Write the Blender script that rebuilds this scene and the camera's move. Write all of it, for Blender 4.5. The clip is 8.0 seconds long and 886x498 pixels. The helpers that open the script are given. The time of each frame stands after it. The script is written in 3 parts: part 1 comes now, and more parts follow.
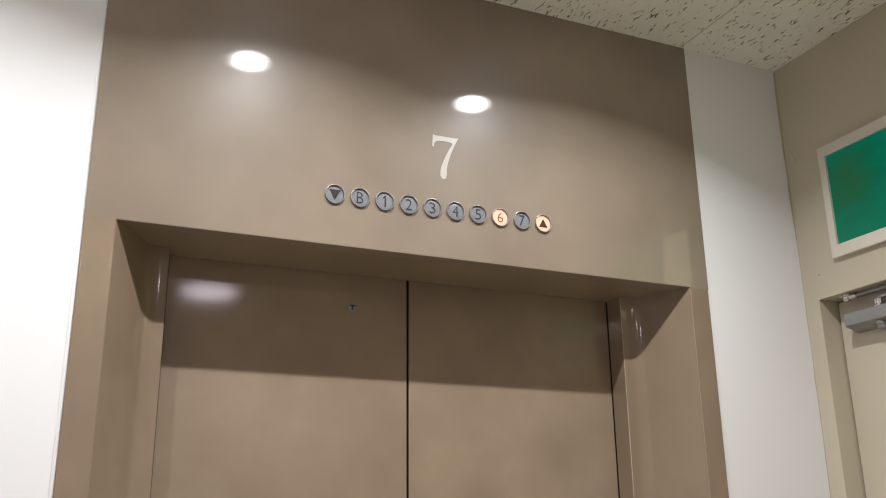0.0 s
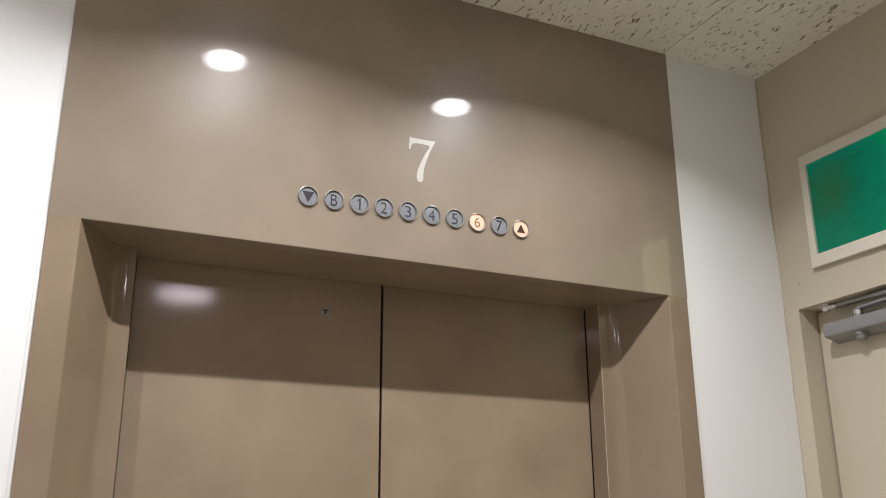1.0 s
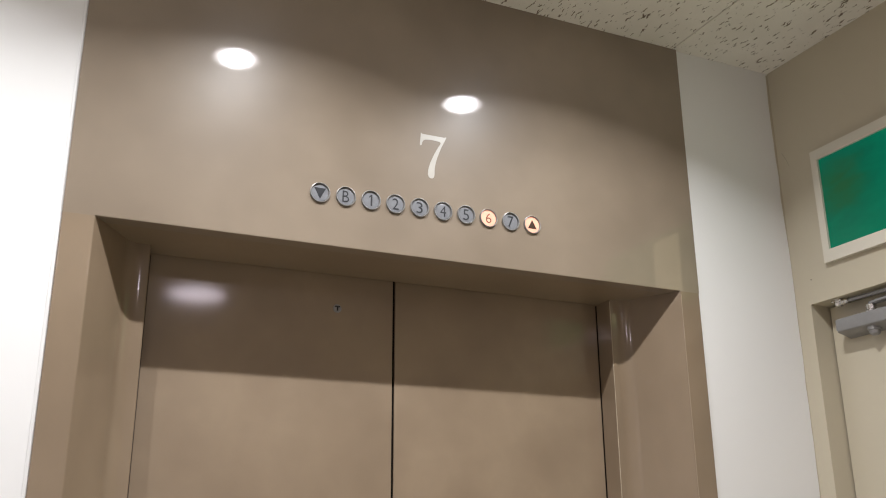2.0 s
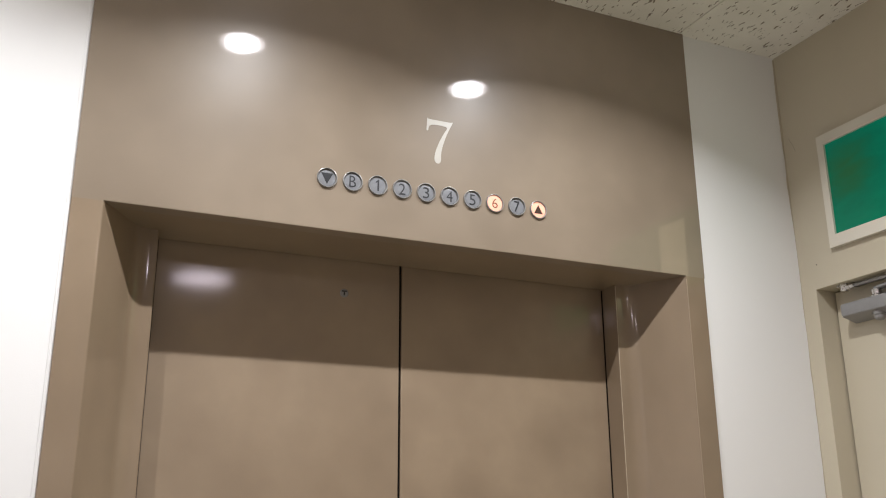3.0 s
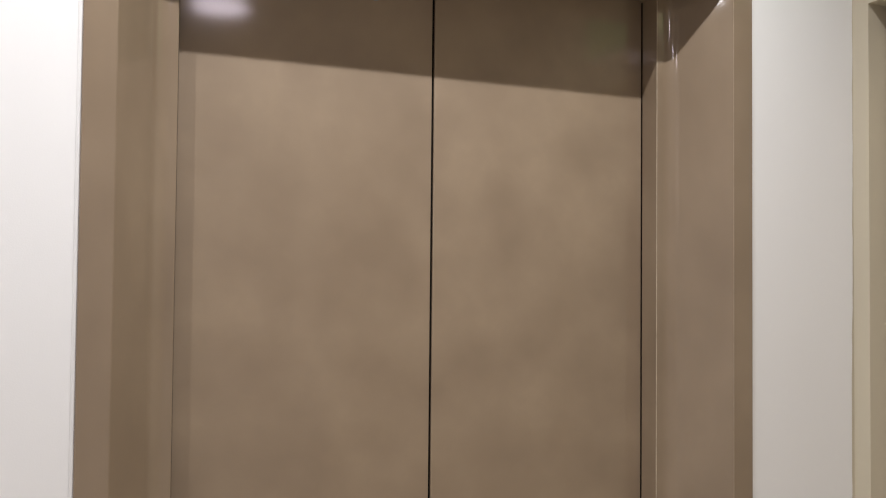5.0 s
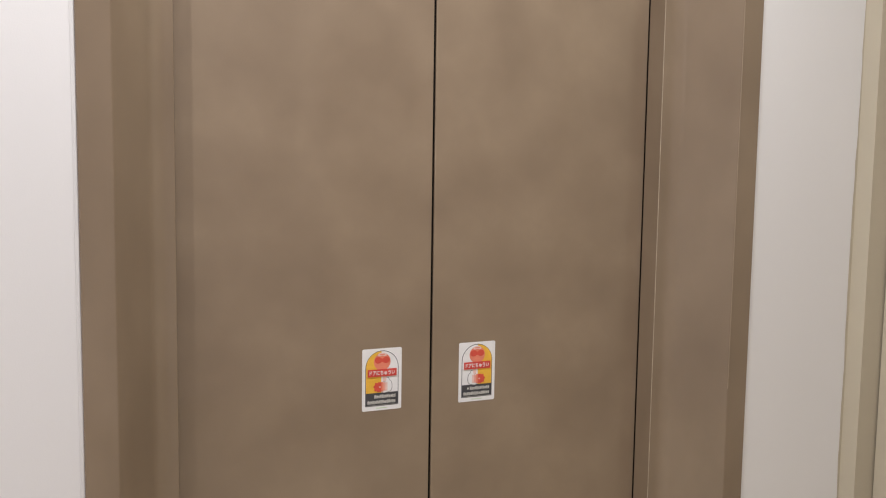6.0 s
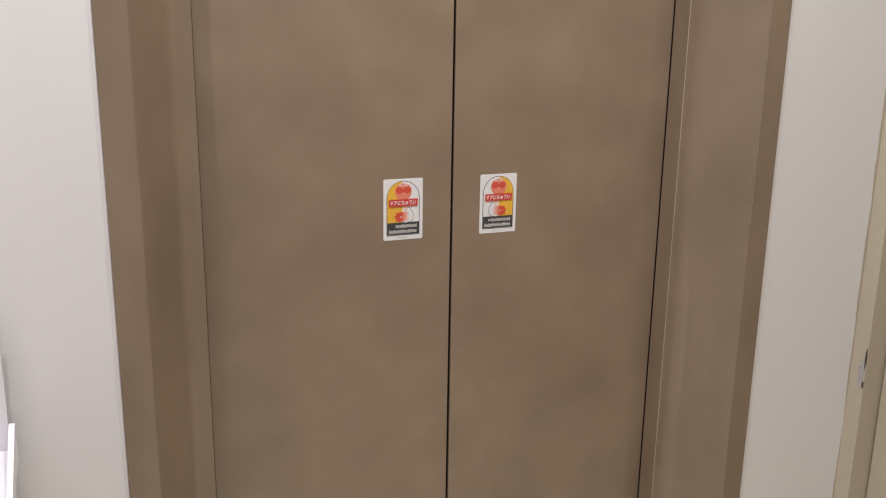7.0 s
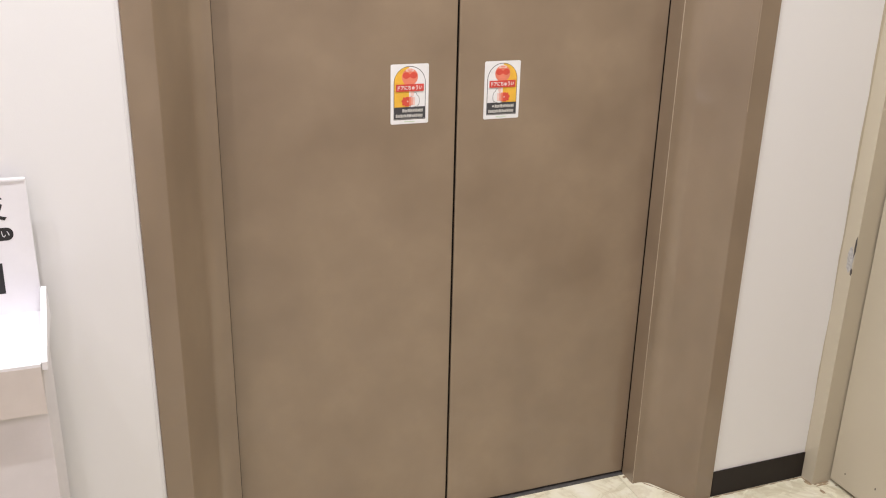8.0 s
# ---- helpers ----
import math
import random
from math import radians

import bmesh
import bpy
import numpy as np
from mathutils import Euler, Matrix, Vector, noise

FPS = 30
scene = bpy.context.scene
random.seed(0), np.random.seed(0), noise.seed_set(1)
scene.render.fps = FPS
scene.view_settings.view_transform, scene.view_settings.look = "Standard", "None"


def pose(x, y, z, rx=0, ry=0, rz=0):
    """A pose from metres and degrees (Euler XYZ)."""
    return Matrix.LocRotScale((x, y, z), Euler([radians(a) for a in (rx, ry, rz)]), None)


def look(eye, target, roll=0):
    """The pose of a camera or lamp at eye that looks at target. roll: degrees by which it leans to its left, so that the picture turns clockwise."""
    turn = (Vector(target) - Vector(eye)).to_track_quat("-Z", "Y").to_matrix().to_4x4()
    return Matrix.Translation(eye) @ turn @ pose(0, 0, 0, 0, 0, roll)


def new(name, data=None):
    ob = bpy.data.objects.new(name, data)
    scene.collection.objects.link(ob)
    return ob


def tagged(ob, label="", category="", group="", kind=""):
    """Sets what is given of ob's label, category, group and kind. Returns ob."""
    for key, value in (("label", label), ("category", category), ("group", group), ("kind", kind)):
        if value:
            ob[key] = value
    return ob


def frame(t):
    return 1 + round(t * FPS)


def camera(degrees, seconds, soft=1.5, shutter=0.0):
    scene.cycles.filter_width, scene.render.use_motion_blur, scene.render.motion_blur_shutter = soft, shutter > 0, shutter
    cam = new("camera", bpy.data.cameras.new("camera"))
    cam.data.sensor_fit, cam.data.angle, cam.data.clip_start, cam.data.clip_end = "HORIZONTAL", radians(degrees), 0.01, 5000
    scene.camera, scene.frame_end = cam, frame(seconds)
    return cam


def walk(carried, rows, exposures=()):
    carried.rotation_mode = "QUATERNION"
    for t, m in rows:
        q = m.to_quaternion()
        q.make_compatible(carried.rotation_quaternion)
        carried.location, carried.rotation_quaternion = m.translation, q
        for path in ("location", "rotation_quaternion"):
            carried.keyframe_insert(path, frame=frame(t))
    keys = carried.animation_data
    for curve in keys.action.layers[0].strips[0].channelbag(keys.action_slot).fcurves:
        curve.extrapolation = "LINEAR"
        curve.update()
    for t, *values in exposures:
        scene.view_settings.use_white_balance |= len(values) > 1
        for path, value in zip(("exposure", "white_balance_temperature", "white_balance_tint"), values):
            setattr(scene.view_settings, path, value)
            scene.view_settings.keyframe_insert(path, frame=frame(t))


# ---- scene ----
cam = camera(51.15, 8.0, soft=1.1)

PATH = [
    (0, (-0.6736, -1.5122, 1.5979), (0.1075, 0.2270, 2.2020), -0.72),
    (0.5, (-0.6600, -1.4899, 1.6024), (0.1466, 0.2354, 2.2128), -0.51),
    (1, (-0.6478, -1.4890, 1.6054), (0.1652, 0.2313, 2.2214), -0.35),
    (1.5, (-0.6506, -1.4861, 1.5986), (0.1514, 0.2386, 2.2168), -0.36),
    (3, (-0.6590, -1.4914, 1.5961), (0.1322, 0.2500, 2.1804), -0.31),
    (3.5, (-0.6696, -1.4893, 1.5906), (0.1226, 0.2845, 2.0663), 0.02),
    (4, (-0.6701, -1.4733, 1.5626), (0.1062, 0.3372, 1.9085), 0.23),
    (4.5, (-0.6823, -1.4510, 1.5622), (0.1127, 0.3746, 1.7501), 0.24),
    (4.7, (-0.6745, -1.4492, 1.5524), (0.1171, 0.3824, 1.6900), 0.30),
    (5.8, (-0.6836, -1.4269, 1.4101), (0.1361, 0.3918, 1.2674), 0.93),
    (6, (-0.6878, -1.4268, 1.3996), (0.1230, 0.3911, 1.2056), 0.85),
    (6.5, (-0.6744, -1.4339, 1.3784), (0.0798, 0.3854, 1.0301), 0.70),
    (7, (-0.6662, -1.4425, 1.3563), (0.0591, 0.3519, 0.8525), 0.88),
    (7.5, (-0.6558, -1.4738, 1.3429), (0.0271, 0.2984, 0.7159), 1.06),
    (8, (-0.6731, -1.5389, 1.3399), (-0.0041, 0.2109, 0.6394), 1.29),
]
# the clip's camera warms and brightens its picture as it tilts down
EXPOSURES = [(0, 0.0, 6500, 10), (3.5, 0.03, 6500, 10), (4.5, 0.03, 6490, 10.5), (6.0, 0.13, 6500, 13), (7.0, 0.11, 6520, 13.5), (7.4, 0.20, 6520, 13.5), (8.0, 0.60, 6520, 13)]
walk(cam, [(t, look(eye, target, roll)) for t, eye, target, roll in PATH], EXPOSURES)

# ---- light ----
CEIL = 2.685
LAMP_Y = -0.448
# x, y, radius of the opening, watts
LAMPS = [(0.294, LAMP_Y, 0.0525, 6.9), (-0.288, LAMP_Y, 0.0525, 7.3), (-0.870, LAMP_Y, 0.0525, 4.6), (-1.452, LAMP_Y, 0.0525, 4.4),
         # of the wide lamps only the first is mirrored; the other two are added fill
         (0.010, -2.25, 0.125, 4.4), (-1.19, -2.25, 0.125, 4.8), (-2.1, -1.5, 0.125, 5.2)]
LAMP_COLOUR, REAR_COLOUR = (0.970, 0.978, 1.0), (1.0, 0.870, 1.0)

world = bpy.data.worlds.new("world")
scene.world = world
world.use_nodes = True
world.node_tree.nodes["Background"].inputs[0].default_value = (0.02, 0.02, 0.02, 1)
world.node_tree.nodes["Background"].inputs[1].default_value = 0.2

for lx, ly, lr, watts in LAMPS:
    data = bpy.data.lights.new("downlight_lamp", "AREA")
    data.shape, data.size = "DISK", 0.020 if lr < 0.1 else lr * 2.0
    data.energy, data.color = watts, LAMP_COLOUR if lr < 0.1 else REAR_COLOUR
    data.spread = radians(133 if lr < 0.1 else 165)
    ob = new("downlight_lamp", data)
    ob.matrix_world = pose(lx, ly, CEIL - 0.0065)


# ---- materials ----
def material(name):
    m = bpy.data.materials.new(name)
    m.use_nodes = True
    return m, m.node_tree, m.node_tree.nodes["Principled BSDF"]


def link(tree, a, b):
    tree.links.new(a, b)


def coords(tree, scale=(1, 1, 1), space="world"):
    mp = tree.nodes.new("ShaderNodeMapping")
    mp.inputs["Scale"].default_value = scale
    if space == "world":
        src = tree.nodes.new("ShaderNodeNewGeometry").outputs["Position"]
    else:
        src = tree.nodes.new("ShaderNodeTexCoord").outputs["Object"]
    link(tree, src, mp.inputs["Vector"])
    return mp.outputs["Vector"]


def noise_node(tree, vec, scale, detail=3.0, rough=0.55, distortion=0.0):
    n = tree.nodes.new("ShaderNodeTexNoise")
    n.inputs["Scale"].default_value = scale
    n.inputs["Detail"].default_value = detail
    n.inputs["Roughness"].default_value = rough
    n.inputs["Distortion"].default_value = distortion
    link(tree, vec, n.inputs["Vector"])
    return n.outputs["Fac"]


def ramp(tree, fac, stops):
    r = tree.nodes.new("ShaderNodeValToRGB")
    el = r.color_ramp.elements
    while len(el) < len(stops):
        el.new(0.5)
    for e, (p, c) in zip(el, stops):
        e.position = p
        e.color = (*c, 1) if len(c) == 3 else c
    link(tree, fac, r.inputs["Fac"])
    return r.outputs["Color"]


def remap(tree, fac, a, b, lo=0.3, hi=0.7):
    n = tree.nodes.new("ShaderNodeMapRange")
    n.inputs["From Min"].default_value, n.inputs["From Max"].default_value = lo, hi
    n.inputs["To Min"].default_value, n.inputs["To Max"].default_value = a, b
    link(tree, fac, n.inputs["Value"])
    return n.outputs["Result"]


def mix(tree, fac, a, b, mode="MIX"):
    n = tree.nodes.new("ShaderNodeMix")
    n.data_type, n.blend_type = "RGBA", mode
    if isinstance(fac, float):
        n.inputs["Factor"].default_value = fac
    else:
        link(tree, fac, n.inputs["Factor"])
    for slot, v in (("A", a), ("B", b)):
        s = [i for i in n.inputs if i.name == slot and i.type == "RGBA"][0]
        if isinstance(v, tuple):
            s.default_value = (*v, 1)
        else:
            link(tree, v, s)
    return [o for o in n.outputs if o.type == "RGBA"][0]


def bump(tree, bsdf, fac, strength, distance):
    b = tree.nodes.new("ShaderNodeBump")
    b.inputs["Strength"].default_value, b.inputs["Distance"].default_value = strength, distance
    link(tree, fac, b.inputs["Height"])
    link(tree, b.outputs["Normal"], bsdf.inputs["Normal"])


def scaled(c, k):
    return tuple(v * k for v in c)


def painted(name, colour, rough, spread=0.05, blotch=2.5, peel=300.0, peel_depth=0.00004, stretch=(1, 1, 1), tint=None, rough_spread=0.03, coat=None, spec=0.25):
    """Painted sheet or plaster: cloudy colour, fine orange peel, uneven gloss."""
    m, tree, b = material(name)
    v = coords(tree, stretch)
    big = noise_node(tree, v, blotch, 2.2, 0.5)
    small = noise_node(tree, v, blotch * 5, 1.5, 0.5)
    warm = tint or scaled(colour, 1 - 2 * spread)
    base = ramp(tree, big, [(0.3, warm), (0.7, scaled(colour, 1 + spread))])
    base = mix(tree, remap(tree, small, 0.0, 0.25), base, scaled(colour, 1 - spread * 1.6))
    link(tree, base, b.inputs["Base Color"])
    link(tree, remap(tree, big, rough - rough_spread, rough + rough_spread), b.inputs["Roughness"])
    if coat:
        b.inputs["Coat Weight"].default_value, b.inputs["Coat Roughness"].default_value = coat
        b.inputs["Specular IOR Level"].default_value = spec
    pv = coords(tree)
    bump(tree, b, noise_node(tree, pv, peel, 2.0, 0.5), 0.5, peel_depth)
    return m


def plain(name, colour, rough=0.5, metal=0.0, wear=0.08, scale=60.0, spec=0.5):
    m, tree, b = material(name)
    n = noise_node(tree, coords(tree), scale, 4.0, 0.6)
    link(tree, ramp(tree, n, [(0.3, scaled(colour, 1 - wear)), (0.7, scaled(colour, 1 + wear))]), b.inputs["Base Color"])
    link(tree, remap(tree, n, max(rough - 0.06, 0.02), rough + 0.06), b.inputs["Roughness"])
    b.inputs["Metallic"].default_value = metal
    b.inputs["Specular IOR Level"].default_value = spec
    return m


def glowing(name, colour, strength, uneven=0.0, scale=12.0, rough=0.25):
    m, tree, b = material(name)
    b.inputs["Base Color"].default_value = (*scaled(colour, 0.6), 1)
    b.inputs["Roughness"].default_value = rough
    if uneven:
        n = noise_node(tree, coords(tree), scale, 2.0, 0.5)
        link(tree, ramp(tree, n, [(0.32, scaled(colour, 1 - uneven)), (0.68, colour)]), b.inputs["Emission Color"])
    else:
        b.inputs["Emission Color"].default_value = (*colour, 1)
    b.inputs["Emission Strength"].default_value = strength
    return m


TAUPE, PANEL = (0.262, 0.193, 0.126), (0.252, 0.201, 0.149)
PANEL_PAINT = painted("taupe_panel_paint", PANEL, 0.36, 0.07, 5.5, 220.0, 0.000006, (1, 1, 1), (0.218, 0.172, 0.127), 0.03, (0.9, 0.035), 0.30)
# the header's paint again, the warmer, dimmer light lower down mixed into its colour
SHADED_PANEL_PAINT = painted("taupe_panel_paint_shaded", (0.248, 0.185, 0.124), 0.36, 0.08, 7.0, 220.0, 0.00001, (1, 1, 0.6), (0.210, 0.153, 0.101), 0.03, (0.85, 0.06), 0.3)
DOOR_PAINT = painted("taupe_door_paint", TAUPE, 0.52, 0.085, 8.0, 330.0, 0.00019, (1, 1, 1), (0.226, 0.163, 0.106), 0.04, (0.75, 0.08), 0.6)
WHITE_WALL = painted("white_vinyl_wallpaper", (0.800, 0.797, 0.790), 0.55, 0.015, 1.7, 420.0, 0.00022, (1, 1, 0.35))
BEIGE_WALL = painted("beige_wall_paint", (0.52, 0.465, 0.355), 0.42, 0.03, 2.2, 240.0, 0.00008)
BEIGE_DOOR = painted("beige_door_paint", (0.54, 0.485, 0.375), 0.36, 0.03, 2.6, 300.0, 0.00004)
BASEBOARD = plain("dark_brown_vinyl", (0.016, 0.011, 0.009), 0.55, 0, 0.15, 40, 0.3)
GAP_BLACK = plain("shaft_black", (0.006, 0.004, 0.003), 0.8, spec=0.1)
# sill metal, darkened for the shadow and grime under the doors
SHADED_ALUMINIUM = plain("shadow_toned_aluminium", (0.10, 0.095, 0.09), 0.55, 0.3, 0.3, 90)
SILVER_PAINT = plain("silver_grey_paint", (0.26, 0.255, 0.255), 0.38, 0.25, 0.05, 70)
STEEL = plain("polished_steel", (0.62, 0.60, 0.58), 0.25, 1.0, 0.06, 120)
BEZEL = plain("grey_metal_bezel", (0.27, 0.265, 0.26), 0.35, 0.3, 0.1, 200)
LENS = plain("smoky_grey_lens", (0.205, 0.21, 0.225), 0.22, 0.0, 0.08, 150)
GLYPH = plain("dark_grey_print", (0.012, 0.013, 0.017), 0.4)
LIT_LENS = glowing("orange_lit_lens", (1.0, 0.48, 0.34), 0.92, 0.20, 70.0)
LIT_GLYPH = plain("brown_print", (0.16, 0.06, 0.028), 0.4)
LIT_ARROW = plain("dark_brown_print", (0.05, 0.022, 0.012), 0.4)
NUMBER_WHITE = plain("ivory_print", (0.47, 0.445, 0.395), 0.35, 0, 0.03)
SIGN_FRAME = painted("cream_sign_frame", (0.66, 0.62, 0.53), 0.35, 0.02, 4.0)
SIGN_GREEN = glowing("green_lit_face", (0.004, 0.24, 0.085), 0.95, 0.5, 9.0, 0.2)
tree = SIGN_GREEN.node_tree
far = tree.nodes.new("ShaderNodeVectorMath")
far.operation = "DISTANCE"
link(tree, coords(tree), far.inputs[0])
far.inputs[1].default_value = (0.89, -0.168, 2.335)
wobble = noise_node(tree, coords(tree, (1, 1, 2.6)), 9.0, 4.0, 0.6, 0.8)
spread_out = tree.nodes.new("ShaderNodeMath")
spread_out.operation = "MULTIPLY_ADD"
link(tree, wobble, spread_out.inputs[0])
spread_out.inputs[1].default_value = 0.14
link(tree, far.outputs["Value"], spread_out.inputs[2])
link(tree, ramp(tree, spread_out.outputs[0], [(0.080, (0.012, 0.060, 0.022)), (0.140, (0.0, 0.085, 0.050)), (0.21, (0.0, 0.120, 0.068)), (0.28, (0.0, 0.205, 0.062)), (0.36, (0.0, 0.27, 0.070))]), tree.nodes["Principled BSDF"].inputs["Emission Color"])
SIGN_GREEN.node_tree.nodes["Principled BSDF"].inputs["Base Color"].default_value = (0.002, 0.05, 0.02, 1)
SIGN_GREEN.node_tree.nodes["Principled BSDF"].inputs["Specular IOR Level"].default_value = 0.2
SIGN_PALE = glowing("pale_lit_face", (0.95, 0.90, 0.52), 1.3, 0.2)
LAMP_FACE = glowing("downlight_diffuser", (0.97, 0.95, 1.0), 30.0)
SOFT_FACE = glowing("wide_downlight_diffuser", (1.0, 0.94, 0.96), 3.0)
LAMP_CAN = plain("white_can_enamel", (0.75, 0.74, 0.72), 0.35)
CARD = plain("white_card", (0.80, 0.79, 0.81), 0.5, 0, 0.02, 25)
FLAP_CARD = plain("tan_card", (0.64, 0.585, 0.545), 0.6, 0, 0.03, 25)
BODY_CARD = plain("grey_white_card", (0.68, 0.65, 0.655), 0.55, 0, 0.03, 25)
INK = plain("black_ink", (0.014, 0.013, 0.014), 0.5)
STICKER_WHITE = plain("sticker_white", (0.80, 0.80, 0.80), 0.32, 0, 0.03)
STICKER_LINE = plain("sticker_grey_line", (0.085, 0.09, 0.10), 0.4)
STICKER_ORANGE = plain("sticker_orange", (0.80, 0.46, 0.055), 0.35)
STICKER_RED = plain("sticker_red", (0.66, 0.085, 0.055), 0.35)
STICKER_BAND = plain("sticker_band_red", (0.62, 0.065, 0.05), 0.35)
STICKER_SALMON = plain("sticker_salmon", (0.76, 0.235, 0.15), 0.35)
STICKER_ROSE = plain("sticker_rose", (0.78, 0.36, 0.29), 0.35)
STICKER_PINK = plain("sticker_pink", (0.80, 0.56, 0.50), 0.35)
STICKER_DARK = plain("sticker_dark_grey", (0.055, 0.055, 0.062), 0.4)
STICKER_GREY = plain("sticker_pale_grey", (0.60, 0.59, 0.55), 0.4)
STICKER_MINT = plain("sticker_pale_green", (0.55, 0.66, 0.50), 0.4)
CHIP_GREY = plain("bared_grey_primer", (0.42, 0.41, 0.40), 0.6, 0, 0.3, 160)
CHIP_DARK = plain("chipped_dark_edge", (0.06, 0.05, 0.045), 0.7, 0, 0.4, 200)
CRACK = plain("crack_brown", (0.24, 0.205, 0.15), 0.7)
GRIME = plain("floor_grime", (0.30, 0.22, 0.13), 0.7, 0, 0.3, 120)
# pale tones for the highlights painted on the jamb folds
INNER_GLINT = plain("painted_inner_glint", (0.46, 0.39, 0.30), 0.4, 0, 0.2, 30)
OUTER_GLINT = plain("painted_outer_glint", (0.30, 0.235, 0.170), 0.35, 0, 0.15, 30)
# brown that stands for the shade at the left jamb's gap
GAP_SHADE_BROWN = plain("brown_gap_shade", (0.075, 0.055, 0.042), 0.7, 0, 0.15, 60, 0.2)


def ceiling_board():
    """Rock-wool acoustic board: off-white with short dark fissures running one way."""
    m, tree, b = material("fissured_acoustic_board")
    v = coords(tree, (190, 40, 1))
    warp = noise_node(tree, coords(tree, (24, 70, 1)), 1.0, 2.0)
    add = tree.nodes.new("ShaderNodeVectorMath")
    add.operation = "MULTIPLY_ADD"
    comb = tree.nodes.new("ShaderNodeCombineXYZ")
    link(tree, warp, comb.inputs[0])
    link(tree, comb.outputs[0], add.inputs[0])
    add.inputs[1].default_value = (2.4, 0, 0)
    link(tree, v, add.inputs[2])
    fis = noise_node(tree, add.outputs[0], 1.0, 2.0, 0.5)
    spread = noise_node(tree, coords(tree, (9, 9, 1)), 1.0, 1.0)
    comb2 = tree.nodes.new("ShaderNodeMath")
    comb2.operation = "MULTIPLY_ADD"
    link(tree, spread, comb2.inputs[0])
    comb2.inputs[1].default_value = 0.12
    link(tree, fis, comb2.inputs[2])
    mask = remap(tree, comb2.outputs[0], 0.0, 1.0, 0.698, 0.718)
    cloud = noise_node(tree, coords(tree), 7.0, 4.0)
    base = ramp(tree, cloud, [(0.3, (0.76, 0.735, 0.68)), (0.7, (0.84, 0.815, 0.76))])
    link(tree, mix(tree, mask, base, (0.21, 0.17, 0.135)), b.inputs["Base Color"])
    b.inputs["Roughness"].default_value = 0.85
    inv = tree.nodes.new("ShaderNodeMath")
    inv.operation = "SUBTRACT"
    grain = noise_node(tree, coords(tree), 350.0, 2.0)
    sc = remap(tree, grain, 0.0, 0.25)
    link(tree, sc, inv.inputs[0])
    link(tree, mask, inv.inputs[1])
    bump(tree, b, inv.outputs[0], 0.8, 0.0015)
    return m


def marble_tile():
    """Cream vinyl tile with marbled brown and green clouds, shifted from tile to tile."""
    m, tree, b = material("cream_marbled_vinyl")
    info = tree.nodes.new("ShaderNodeObjectInfo")
    geo = tree.nodes.new("ShaderNodeNewGeometry")
    off = tree.nodes.new("ShaderNodeVectorMath")
    off.operation = "MULTIPLY_ADD"
    link(tree, info.outputs["Random"], off.inputs[0])
    off.inputs[1].default_value = (13, 7, 5)
    link(tree, geo.outputs["Position"], off.inputs[2])
    vein = noise_node(tree, off.outputs[0], 6.0, 6.0, 0.62, 1.6)
    cloud = noise_node(tree, off.outputs[0], 11.0, 4.0, 0.6, 0.6)
    base = ramp(tree, cloud, [(0.3, (0.60, 0.555, 0.39)), (0.52, (0.74, 0.71, 0.55)), (0.72, (0.81, 0.79, 0.67))])
    veins = ramp(tree, vein, [(0.44, (0, 0, 0)), (0.5, (1, 1, 1)), (0.56, (0, 0, 0))])
    soft = mix(tree, 0.30, (0, 0, 0), veins)
    link(tree, mix(tree, soft, base, (0.40, 0.30, 0.16)), b.inputs["Base Color"])
    link(tree, remap(tree, cloud, 0.22, 0.36), b.inputs["Roughness"])
    bump(tree, b, noise_node(tree, geo.outputs["Position"], 90.0, 3.0), 0.3, 0.0002)
    return m


CEILING_BOARD = ceiling_board()
FLOOR_TILE = marble_tile()
JOINT = plain("dirty_joint", (0.20, 0.16, 0.11), 0.8)


# ---- building helpers ----
def thing(name, label, category, group="", kind="", at=(0, 0, 0)):
    ob = new(name)
    ob.empty_display_size = 0.05
    ob.location = at
    return tagged(ob, label, category, group, kind)


def finish(bm, name, mat, smooth=False):
    bmesh.ops.recalc_face_normals(bm, faces=bm.faces)
    me = bpy.data.meshes.new(name)
    bm.to_mesh(me)
    bm.free()
    me.materials.append(mat)
    if smooth:
        me.set_sharp_from_angle(angle=radians(35))
        for p in me.polygons:
            p.use_smooth = p.area < 0.01
    return me


def part(name, bm, mat, parent=None, label="", smooth=False):
    """One mesh object, built in world metres, under a thing or a part."""
    me = finish(bm, name, mat, smooth)
    ob = new(name, me)
    if parent is not None:
        ob.parent = parent
        base = parent
        offset = Vector((0, 0, 0))
        while base is not None:
            offset += Vector(base.location)
            base = base.parent
        ob.location = -offset
    return tagged(ob, label)


def add_box(bm, a, b, bevel=0.0, seg=2):
    mid = [(p + q) / 2 for p, q in zip(a, b)]
    size = [abs(q - p) for p, q in zip(a, b)]
    r = bmesh.ops.create_cube(bm, size=1.0, matrix=Matrix.Translation(mid) @ Matrix.Diagonal((*size, 1)))
    if bevel:
        edges = {e for v in r["verts"] for e in v.link_edges}
        bmesh.ops.bevel(bm, geom=list(edges), offset=bevel, segments=seg, affect="EDGES", profile=0.5)
    return bm


def box(a, b, bevel=0.0, seg=2):
    return add_box(bmesh.new(), a, b, bevel, seg)


